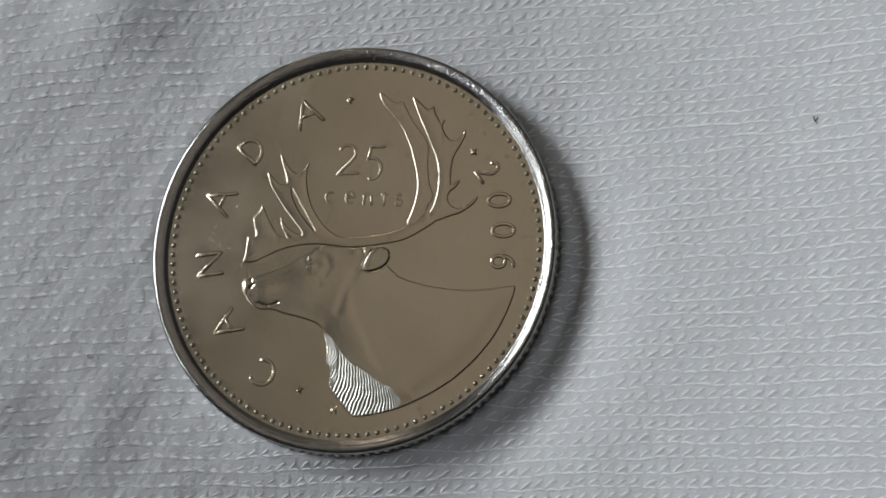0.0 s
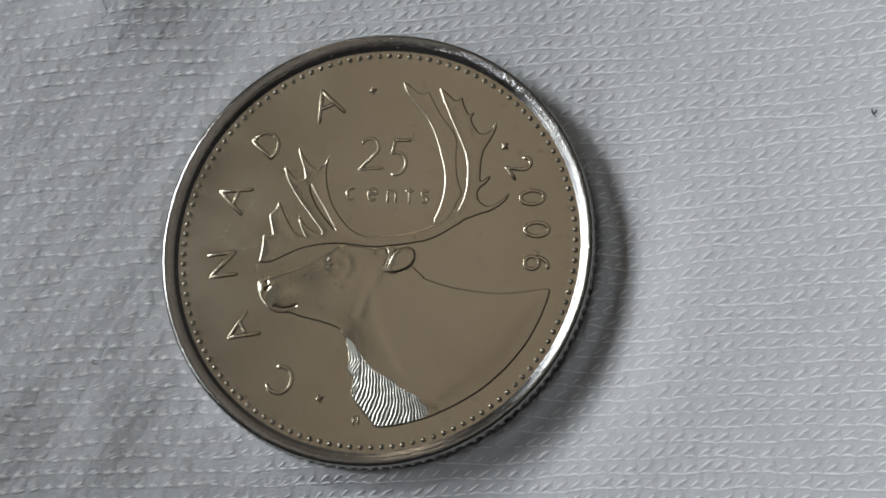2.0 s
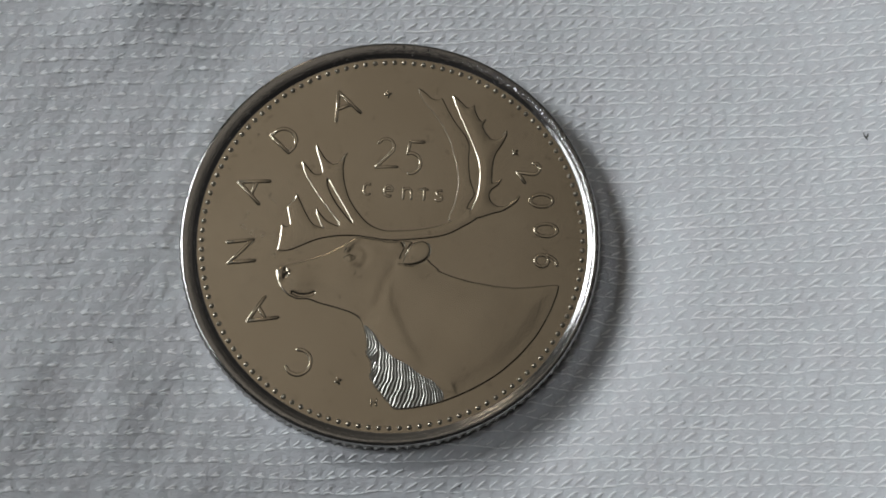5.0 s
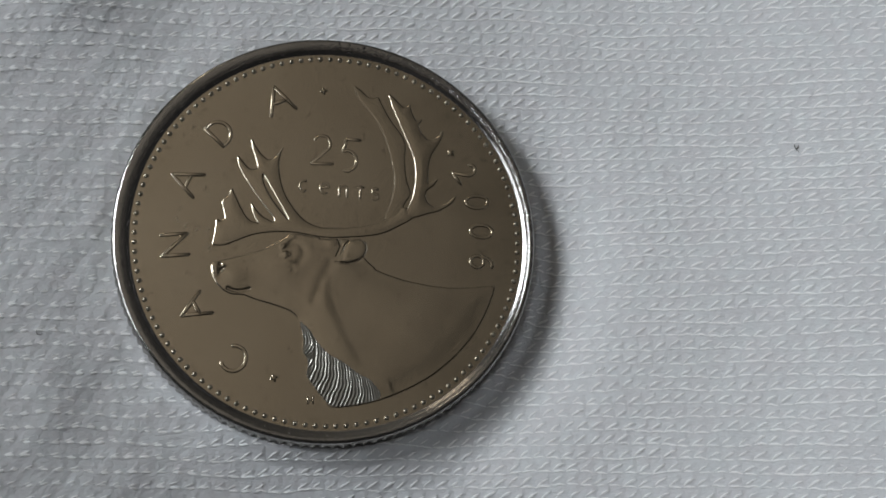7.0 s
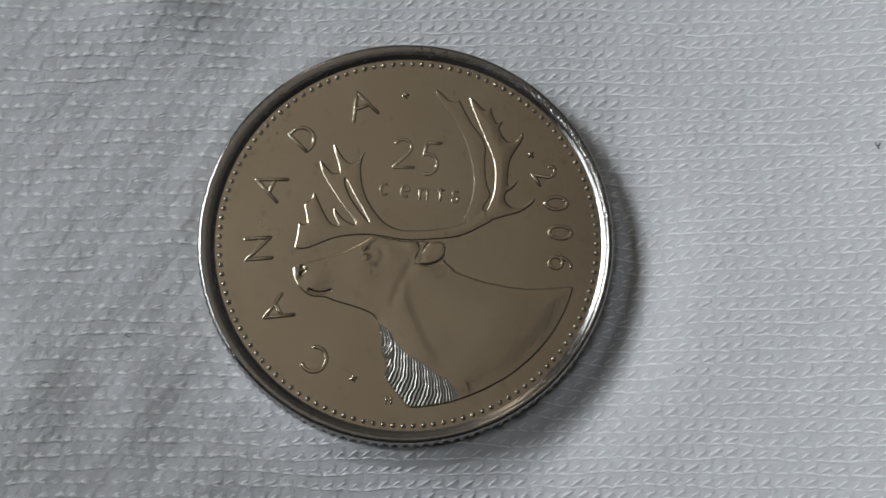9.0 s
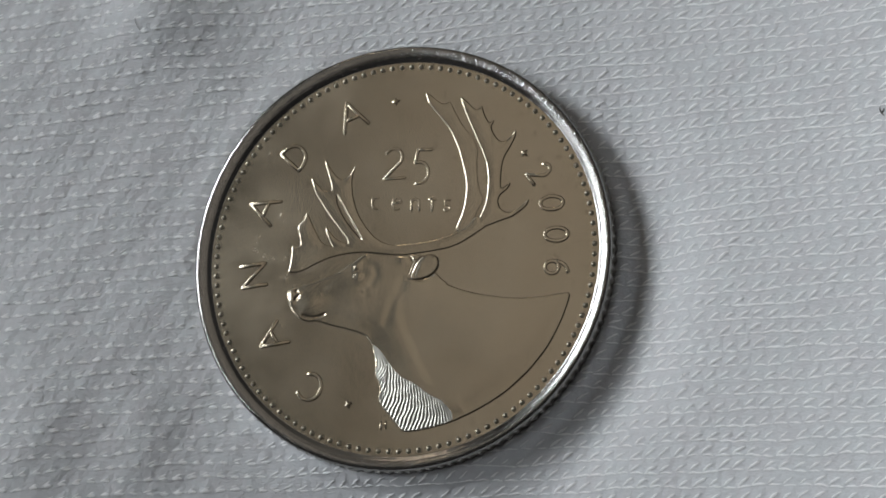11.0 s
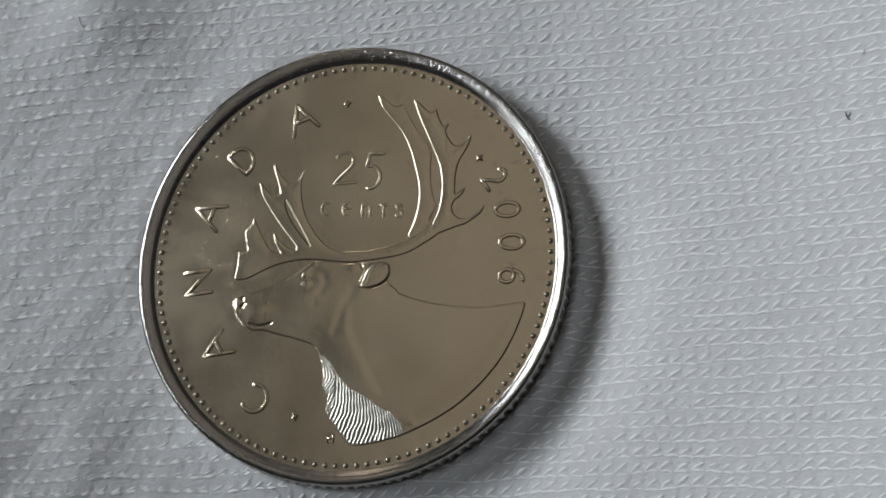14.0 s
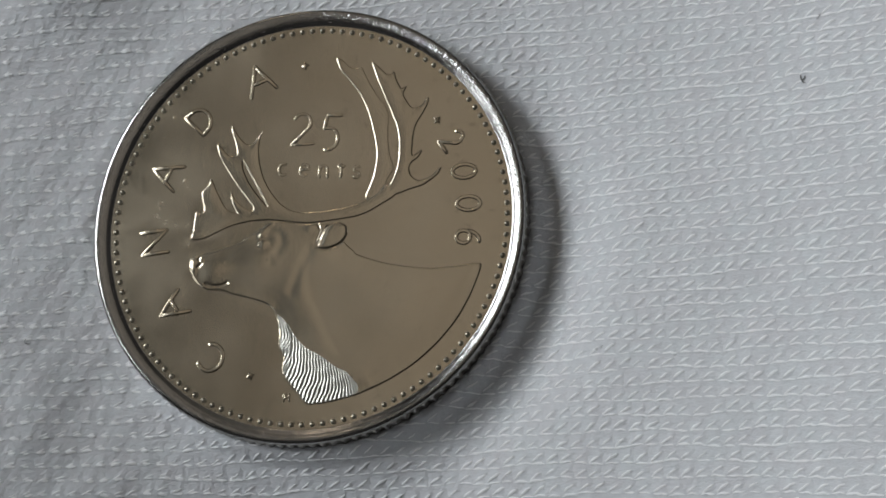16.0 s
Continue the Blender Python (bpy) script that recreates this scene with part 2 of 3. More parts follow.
def step(a, b, v):
    t = np.clip((v - a) / (b - a), 0, 1)
    return t * t * (3 - 2 * t)


def cloth_height(x, y):
    """Height of the cloth in millimetres: a hollow that rises to both sides."""
    right = np.clip(x - 7, 0, 19)
    h = 0.014 * right**2 + 0.532 * np.clip(x - 26, 0, 60)
    h = h + (1.25 + 2.1 * step(4, -14, y)) * step(-9, -26, x)
    h = h + 1.35 * np.exp(-(((x + 14.6) / 3.8) ** 2 + ((y - 16.0) / 3.8) ** 2)) + 0.25 * np.exp(-(((x + 21) / 2.5) ** 2 + ((y + 9) / 4.0) ** 2))
    h = h + (0.05 + 0.03 * step(-4, -14, x)) * patchy(0.52 * x + 1, 0.56 * y + 2) + 0.24 * np.exp(-(((x + 15.0) / 1.8) ** 2 + ((y + 10) / 5.0) ** 2))
    h = h + 0.045 * step(2, -12, x) * patchy(1.5 * x + 3, 1.6 * y)
    h = h - 0.060 * np.clip(-y - 10.9, 0, 4.6) ** 2 * (1 - step(6, 15, x)) * step(-13, -6, x)
    r = np.hypot(x, y)
    east = step(-5, 5, x)
    hollow = east * step(11.0, 16.2, r) + (1 - east) * step(10.8, 13.0, r)
    lee = step(-0.2, 0.7, (x - y) / (r + 0.01) / 1.414)
    rim_rise = (1 - lee) * step(11.7, 13.2, r) + lee * step(11.3, 15.8, r)
    south = step(-0.25, 0.6, -y / (r + 0.01))
    seat = (0.42 * lee + 0.28 * south) * step(11.2, 11.8, r) * (1 - step(11.9, 12.9, r)) - 0.75 * lee * np.exp(-(((r - 14.5) / 1.9) ** 2))
    return h * hollow + (0.18 + 0.22 * lee) * rim_rise + seat - 0.12 * (1 - step(10, 13, r))


def row_wave(x, y):
    """How far the knit's rows wander up and down."""
    drift = -0.0036 * np.clip(-8 - x, 0, 14) ** 2 - 0.0025 * np.clip(x - 8, 0, 26) ** 2
    drift = drift - 0.055 * np.clip(x - 11, 0, 30) * step(-2, 9, y)
    return drift + 0.06 * np.sin(x * 0.21 + y * 0.05) + 0.06 * np.sin(x * 0.9 + y * 1.7) + 0.03 * np.sin(x * 2.3 - y * 2.9 + 1.0)


def patchy(x, y):
    """Slow uneven waves between -1 and 1: where the loops stand out more or less."""
    return (np.sin(x * 0.83 + 1.3 * np.sin(y * 0.51)) + np.sin(y * 1.07 + 1.7 * np.sin(x * 0.37 + 2)) + np.sin(x * 1.9 - y * 1.3 + 4)) / 3


def hash01(a, b, k):
    """A repeatable random number for each stitch."""
    v = np.sin(a * 12.9898 + b * 78.233 + k * 37.719) * 43758.5453
    return v - np.floor(v)


def ridge(d, crisp, tail):
    """A yarn's side view over the distance d across it: a long soft rise above, a short steep flank below."""
    return np.where(d < 0, np.exp(-np.abs(d / crisp) ** 2), np.exp(-np.abs(d / tail) ** 1.2))


def knit_relief(x, y):
    """Rows of sideways V stitches: a slanting yarn over a nearly level one, with a hollow between them."""
    yy = (y - row_wave(x, y)) / PITCH_Y
    row0 = np.floor(yy)
    left = 1 - step(-13, 4, x)
    best = np.zeros(x.shape)
    for near in (0, 1):
        row = row0 + near
        v = yy - row
        xx = x / PITCH_X + hash01(row, 0 * row, 1) + 0.06 * np.sin(1.3 * x + 2.1 * row)
        col0 = np.floor(xx)
        u = xx - col0
        # level yarn: a chain of low arcs
        blend = step(0, 1, u)
        keep = 0.62 + 0.36 * patchy(x + 5, row * PITCH_Y + 2) + 0.7 * ((1 - blend) * hash01(col0, row, 5) + blend * hash01(col0 + 1, row, 5) - 0.5)
        swell = 0.72 + 0.28 * np.sin(math.pi * u) ** 2 * np.clip(keep, 0, 1.3)
        lift = 0.05 + (0.05 + 0.03 * left) * np.sin(math.pi * u) + 0.02 * np.sin(2.2 * x + 5 * row)
        high = (0.042 + 0.006 * left) * np.clip(keep, 0.25, 1.2) * swell
        best = np.maximum(best, high * ridge((v - lift) * PITCH_Y, 0.09, 0.16))
        if near:
            continue
        # slanting yarns of this stitch and the one before it
        for back in (0, 1):
            col = col0 - back
            w = u + back + 0.16 * (hash01(col, row, 3) - 0.5)
            keep = 0.78 + 0.30 * patchy(col * PITCH_X, row * PITCH_Y) + 0.5 * (hash01(col, row, 2) - 0.5)
            arm = 0.11 + (0.90 * w - 0.27 * w**2) * (1 - 0.42 * left) + 0.10 * (hash01(col, row, 4) - 0.5)
            ends = step(-0.10, 0.18, w) * (1 - step(0.60, 1.02, w))
            high = (0.052 - 0.022 * left) * np.clip(keep, 0.05, 1.2) * ends
            best = np.maximum(best, high * ridge((v - arm) * PITCH_Y * 0.85, 0.16, 0.26))
            pit = (hash01(col, row, 6) > 0.84 - 0.30 * left) * (0.02 + 0.09 * hash01(col, row, 11) ** 2)
            best = best - pit * np.exp(-(((w - 0.42 + 0.3 * left * (hash01(col, row, 14) - 0.5)) / (0.10 + 0.04 * left)) ** 2 + ((v - 0.25 - 0.35 * left * hash01(col, row, 15)) / (0.09 + 0.04 * left)) ** 2))
    return best + (0.004 + 0.006 * left) * (patchy(3.4 * x, 3.7 * y) + patchy(5.9 * x + 3, 5.3 * y)) + 0.003 * patchy(14 * x + 2, 19 * y)


def quads_object(name, verts, quads, mat, parent=None):
    me = bpy.data.meshes.new(name)
    me.vertices.add(len(verts))
    me.vertices.foreach_set("co", (np.asarray(verts) * MM).astype(np.float32).ravel())
    me.loops.add(quads.size)
    me.loops.foreach_set("vertex_index", quads.astype(np.int32).ravel())
    me.polygons.add(len(quads))
    me.polygons.foreach_set("loop_start", (np.arange(len(quads)) * 4).astype(np.int32))
    me.polygons.foreach_set("use_smooth", np.ones(len(quads), bool))
    me.materials.append(mat)
    me.update(calc_edges=True)
    me.validate()
    ob = new(name, me)
    ob.parent = parent
    return ob


def grid_quads(nx, ny):
    i, j = np.meshgrid(np.arange(nx - 1), np.arange(ny - 1))
    a = (j * nx + i).ravel()
    return np.stack([a, a + 1, a + nx + 1, a + nx], -1)


sx_line = np.concatenate([np.arange(-150, -26, 2.5), np.arange(-26, 36, 0.055), np.arange(36, 151, 2.5)])
sy_line = np.concatenate([np.arange(-120, -18, 2.5), np.arange(-18, 19, 0.055), np.arange(19, 121, 2.5)])
gx, gy = np.meshgrid(sx_line, sy_line)
sheet = np.stack([gx, gy, cloth_height(gx, gy) + knit_relief(gx, gy) - 0.03], -1).reshape(-1, 3)
# the sheet's greyer colour holds the shade between the yarns
cloth = tagged(quads_object("cloth", sheet, grid_quads(gx.shape[1], gx.shape[0]), COTTON_SHADED), "soft white knitted cotton cloth, gently hollowed", "cloth", kind="structure")


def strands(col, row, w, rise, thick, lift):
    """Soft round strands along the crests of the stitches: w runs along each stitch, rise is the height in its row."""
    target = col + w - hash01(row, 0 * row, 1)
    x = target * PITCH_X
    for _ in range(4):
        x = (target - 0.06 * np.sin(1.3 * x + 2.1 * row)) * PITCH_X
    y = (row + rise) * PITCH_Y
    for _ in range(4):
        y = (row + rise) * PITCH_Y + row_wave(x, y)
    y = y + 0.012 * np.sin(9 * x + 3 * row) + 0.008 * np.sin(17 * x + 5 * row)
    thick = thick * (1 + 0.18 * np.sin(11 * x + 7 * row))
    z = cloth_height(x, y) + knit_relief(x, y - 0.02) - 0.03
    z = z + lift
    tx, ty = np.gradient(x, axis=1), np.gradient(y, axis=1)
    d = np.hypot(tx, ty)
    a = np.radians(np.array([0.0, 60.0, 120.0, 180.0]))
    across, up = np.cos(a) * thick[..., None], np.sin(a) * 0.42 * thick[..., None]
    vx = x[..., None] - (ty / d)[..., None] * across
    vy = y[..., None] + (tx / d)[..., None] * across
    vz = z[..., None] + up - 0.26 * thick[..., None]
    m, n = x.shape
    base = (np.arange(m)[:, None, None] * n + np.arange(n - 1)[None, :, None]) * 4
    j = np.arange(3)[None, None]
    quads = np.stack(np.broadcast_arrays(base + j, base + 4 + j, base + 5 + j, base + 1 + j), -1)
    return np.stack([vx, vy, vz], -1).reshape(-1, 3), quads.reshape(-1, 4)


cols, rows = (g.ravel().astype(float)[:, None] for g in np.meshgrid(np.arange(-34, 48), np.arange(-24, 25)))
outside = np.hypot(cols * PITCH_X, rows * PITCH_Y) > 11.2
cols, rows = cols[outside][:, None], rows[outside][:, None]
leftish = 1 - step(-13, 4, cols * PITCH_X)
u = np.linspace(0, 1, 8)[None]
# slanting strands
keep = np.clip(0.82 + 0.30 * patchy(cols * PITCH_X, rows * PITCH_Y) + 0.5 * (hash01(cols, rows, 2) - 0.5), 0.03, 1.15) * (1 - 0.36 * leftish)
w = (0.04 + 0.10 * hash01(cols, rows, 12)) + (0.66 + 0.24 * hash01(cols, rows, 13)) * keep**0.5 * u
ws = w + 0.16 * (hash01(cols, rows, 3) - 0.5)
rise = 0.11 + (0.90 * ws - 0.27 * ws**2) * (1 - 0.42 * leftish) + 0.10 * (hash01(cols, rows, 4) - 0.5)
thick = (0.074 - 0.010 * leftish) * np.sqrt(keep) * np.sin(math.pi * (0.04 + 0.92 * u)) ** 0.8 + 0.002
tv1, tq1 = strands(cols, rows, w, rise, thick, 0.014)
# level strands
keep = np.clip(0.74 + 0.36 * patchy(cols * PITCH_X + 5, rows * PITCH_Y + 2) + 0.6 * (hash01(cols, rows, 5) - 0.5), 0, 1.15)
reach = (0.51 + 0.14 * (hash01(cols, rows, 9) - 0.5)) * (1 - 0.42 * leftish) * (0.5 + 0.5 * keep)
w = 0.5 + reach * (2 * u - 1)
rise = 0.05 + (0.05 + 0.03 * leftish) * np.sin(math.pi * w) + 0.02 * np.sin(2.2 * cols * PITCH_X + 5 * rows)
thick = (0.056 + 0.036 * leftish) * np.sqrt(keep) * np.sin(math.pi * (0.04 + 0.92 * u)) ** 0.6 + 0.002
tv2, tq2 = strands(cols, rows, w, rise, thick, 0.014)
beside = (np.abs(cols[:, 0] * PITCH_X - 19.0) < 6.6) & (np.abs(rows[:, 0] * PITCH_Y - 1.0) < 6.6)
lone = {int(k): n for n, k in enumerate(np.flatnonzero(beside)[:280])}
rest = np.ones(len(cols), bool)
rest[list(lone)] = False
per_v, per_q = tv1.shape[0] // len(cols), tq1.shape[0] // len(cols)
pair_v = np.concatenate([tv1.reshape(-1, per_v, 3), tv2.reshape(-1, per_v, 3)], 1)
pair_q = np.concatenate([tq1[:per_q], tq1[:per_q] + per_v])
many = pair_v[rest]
# the threads' paler colour stands in for light on the crests
tagged(quads_object("stitches", many.reshape(-1, 3), (np.arange(len(many))[:, None, None] * 2 * per_v + pair_q[None]).reshape(-1, 4), THREAD_LIT, cloth), "cotton threads of the knit, coloured paler as lit crests", kind="stuff")
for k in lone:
    quads_object("stitch", pair_v[k], pair_q, THREAD_LIT, cloth)

# ---- coin ----
FIELD_Z, TOP_Z, RADIUS = 1.38, 1.58, 11.96
coin = tagged(new("coin"), "nickel 25 cent coin with a beaded border, lying on white cloth", "coin")


def lathe(name, profile, segments, mat, parent, shape=None, label=""):
    """A ring swept from (radius, height) pairs; shape(angle, n) may move the radius of a profile point."""
    th = np.arange(segments) * 2 * math.pi / segments
    r = np.array([p[0] for p in profile])[:, None] * np.ones(segments)
    z = np.array([p[1] for p in profile])[:, None] * np.ones(segments)
    if shape:
        r, z = shape(th, r, z)
    verts = np.stack([r * np.cos(th), r * np.sin(th), z], -1).reshape(-1, 3)
    n = len(profile)
    j, k = np.meshgrid(np.arange(n - 1), np.arange(segments), indexing="ij")
    a, b = j * segments + k, j * segments + (k + 1) % segments
    quads = np.stack([a, b, b + segments, a + segments], -1).reshape(-1, 4)
    return tagged(quads_object(name, verts, quads, mat, parent), label)


def off_centre(th, r):
    """The collar stood a little off the dies: the outer part of the rim is narrower on one side."""
    return r + step(11.25, 11.7, r) * (-0.07 - 0.13 * np.cos(th) + 0.09 * np.sin(th))


def reeds(th, r, z):
    """Fine upright grooves round the coin's side."""
    depth = 0.12 * (0.5 + 0.5 * np.cos(th * 128))
    inner = (z > 0.16) & (z < 1.29)
    return off_centre(th, r) - depth * inner, z


lathe("edge", [(0.01, 0.0), (11.3, 0.0), (11.75, 0.06), (11.9, 0.15), (11.955, 0.20), (11.955, 0.7), (11.955, 1.10), (11.945, 1.20), (11.92, 1.28), (11.88, 1.33), (11.845, 1.35)][::-1], 1280, NICKEL_EDGE, coin, reeds, "reeded nickel side")


def nicks(th, r, z):
    """Small dents on the crown of the rim."""
    z = z.copy()
    for at, rad, deep, wide in ((86.5, 11.62, 0.045, 0.10), (83.6, 11.64, 0.04, 0.09), (79.4, 11.58, 0.05, 0.11), (221.6, 11.60, 0.015, 0.10), (166.8, 11.85, 0.05, 0.15)):
        d2 = (r * np.cos(th) - rad * math.cos(radians(at))) ** 2 + (r * np.sin(th) - rad * math.sin(radians(at))) ** 2
        z -= deep * np.exp(-d2 / wide**2 * 3)
    return off_centre(th, r), z


RIM = [(10.92, 1.375), (10.96, 1.379), (10.99, 1.384), (11.02, 1.395), (11.05, 1.412), (11.08, 1.430), (11.13, 1.457), (11.17, 1.478), (11.20, 1.491), (11.24, 1.502), (11.31, 1.518), (11.37, 1.532), (11.43, 1.545),
       (11.48, 1.553), (11.53, 1.558), (11.58, 1.561), (11.63, 1.562), (11.68, 1.561), (11.72, 1.556), (11.75, 1.546), (11.79, 1.528), (11.825, 1.508), (11.845, 1.485), (11.86, 1.45), (11.87, 1.38), (11.875, 1.30), (11.85, 1.25)]
lathe("rim", RIM[::-1], 1440, NICKEL_RIM, coin, nicks, "worn raised rim")

# relief: outlines in millimetres on the coin's face
SNOUT = [(-6.24, -1.51), (-6.43, -1.65), (-6.45, -1.87), (-6.37, -2.29), (-6.16, -2.70), (-5.81, -3.08), (-5.35, -3.34), (-4.68, -3.33), (-3.99, -3.62), (-3.17, -3.84), (-2.42, -4.09), (-1.92, -4.33)]
BIB = [(-1.63, -4.70), (-1.43, -5.58), (-1.37, -6.01), (-1.45, -6.52), (-1.18, -6.96), (-1.13, -7.32), (-1.25, -7.81), (-1.01, -8.29), (-0.71, -8.64), (-0.34, -9.12), (0.11, -9.66)]
CHEST = [(0.91, -9.62), (1.92, -9.46), (2.93, -9.20), (4.35, -8.61), (5.78, -7.80), (7.06, -6.71), (8.06, -5.54), (8.77, -4.28), (9.20, -3.22), (9.35, -2.61)]
BACK = [(7.93, -2.76), (6.78, -2.80), (5.77, -2.68), (4.33, -2.38), (3.31, -2.05), (2.65, -1.76), (2.10, -1.30), (1.31, -0.08), (-0.10, -0.02), (-1.91, 0.26), (-2.65, -0.25), (-3.54, -0.73), (-4.43, -1.03), (-5.49, -1.32)]
LOBE = [(1.47, 9.16), (1.70, 8.45), (2.27, 7.73), (2.87, 6.93), (3.30, 5.92), (3.51, 5.15), (3.74, 4.09), (3.79, 3.34), (3.64, 2.45), (3.42, 1.80), (3.12, 1.22), (3.60, 0.92), (4.15, 1.50), (4.31, 2.12), (4.71, 2.69), (4.48, 3.30), (4.37, 3.90), (4.34, 4.95), (4.44, 5.55), (4.21, 6.17), (3.99, 6.48), (3.62, 6.96), (3.16, 7.83), (2.87, 8.50), (2.64, 8.36), (2.26, 8.45), (1.88, 8.86)]
STEM = [(3.44, 8.73), (3.71, 7.87), (4.14, 6.78), (4.56, 5.77), (4.88, 4.92), (4.99, 4.17), (4.96, 3.27), (4.82, 2.54), (4.57, 1.96), (4.16, 1.24), (4.89, 1.27), (5.70, 1.55), (6.21, 1.65), (6.67, 1.93), (7.08, 2.24), (7.25, 2.63), (6.86, 2.24), (6.42, 1.95), (5.94, 1.93), (5.56, 2.23), (5.48, 2.65), (5.62, 2.97), (5.99, 3.19), (6.25, 3.62), (5.88, 3.37), (5.64, 3.27), (5.69, 4.28), (5.84, 5.02), (6.28, 5.67), (6.57, 6.25), (6.53, 6.54), (6.32, 6.15), (5.98, 5.91), (5.62, 5.96), (5.35, 6.33), (5.14, 6.79), (5.41, 7.23), (5.07, 6.99), (4.77, 7.62), (4.70, 8.07), (4.55, 7.89), (4.28, 7.88), (3.80, 8.41)]
BEAM = [(4.31, 1.97), (3.87, 1.35), (3.14, 0.99), (2.26, 0.73), (1.08, 0.57), (-0.11, 0.55), (-0.42, 0.58), (-0.94, 0.74), (-1.47, 1.09), (-2.01, 1.76), (-2.48, 2.58), (-2.73, 3.53), (-2.79, 4.36), (-2.68, 4.97), (-2.52, 5.29), (-2.71, 5.04), (-2.93, 4.68), (-3.35, 4.50), (-3.74, 4.80), (-4.06, 5.27), (-4.35, 5.83), (-4.27, 5.28), (-4.03, 4.58), (-3.92, 3.97), (-4.41, 3.92), (-4.88, 4.48), (-5.12, 4.78), (-4.99, 4.10), (-4.62, 3.40), (-4.07, 2.54), (-3.44, 1.68), (-2.90, 0.98), (-3.27, 0.69), (-2.66, 0.31), (-1.91, 0.30), (-0.10, -0.02), (1.38, 0.07), (2.70, 0.20), (3.44, 0.46), (4.17, 0.87), (4.89, 1.27)]
GAP = [(-3.67, 3.73), (-3.63, 3.19), (-3.23, 2.34), (-2.68, 1.57), (-2.13, 0.91), (-2.61, 1.83), (-3.09, 2.67), (-3.48, 3.41)]
TINE = [(-2.82, 0.75), (-3.66, 1.13), (-4.12, 1.66), (-4.28, 2.00), (-4.23, 1.49), (-3.90, 0.77), (-3.42, 0.55)]
PALM = [(-2.67, 0.79), (-3.80, 0.72), (-4.48, 0.95), (-4.96, 1.83), (-5.26, 2.52), (-5.40, 2.83), (-5.50, 2.41), (-5.92, 2.08), (-5.84, 1.64), (-5.69, 1.00), (-6.00, 0.82), (-6.22, 1.04), (-6.26, 0.38), (-6.35, -0.18), (-6.45, -0.53), (-5.81, -0.56), (-5.06, -0.24), (-4.16, 0.14), (-2.96, 0.32), (-1.91, 0.30)]
EAR = [(0.58, -1.38), (1.10, -1.48), (1.66, -1.32), (2.01, -1.07), (2.21, -0.69), (2.16, -0.29), (1.82, -0.06), (1.31, -0.10), (0.97, -0.38), (0.73, -0.92)]
FRINGE = BIB + CHEST[:3] + [(2.89, -8.71), (2.63, -8.42), (2.27, -7.98), (1.69, -7.75), (0.88, -7.09), (0.0, -6.63), (-0.61, -5.89), (-1.06, -5.16)]


NECK = [(-0.2, -1.6), (-0.34, -2.4), (-0.38, -3.2), (-0.12, -4.1), (0.22, -4.8), (0.72, -5.95), (1.25, -7.0), (1.75, -7.7)]


def rounded(points, times=2):
    """A closed outline with its corners cut twice."""
    p = np.array(points, float)
    for _ in range(times):
        q = np.roll(p, -1, 0)
        p = np.stack([0.8 * p + 0.2 * q, 0.2 * p + 0.8 * q], 1).reshape(-1, 2)
    return p


def inside_depth(x, y, points, smooth=2):
    """Signed distance to a closed outline, positive inside."""
    p = rounded(points, smooth)
    q = np.roll(p, -1, 0)
    best, odd = np.full(x.shape, 1e9), np.zeros(x.shape, bool)
    for (ax, ay), (bx, by) in zip(p, q):
        dx, dy = bx - ax, by - ay
        t = np.clip(((x - ax) * dx + (y - ay) * dy) / (dx * dx + dy * dy + 1e-12), 0, 1)
        best = np.minimum(best, (x - ax - t * dx) ** 2 + (y - ay - t * dy) ** 2)
        if dy:
            odd ^= ((ay > y) != (by > y)) & (x < ax + (y - ay) / dy * dx)
    return np.where(odd, 1, -1) * np.sqrt(best)


def line_distance(x, y, points):
    best = np.full(x.shape, 1e9)
    for (ax, ay), (bx, by) in zip(points, points[1:]):
        dx, dy = bx - ax, by - ay
        t = np.clip(((x - ax) * dx + (y - ay) * dy) / (dx * dx + dy * dy), 0, 1)
        best = np.minimum(best, np.hypot(x - ax - t * dx, y - ay - t * dy))
    return best


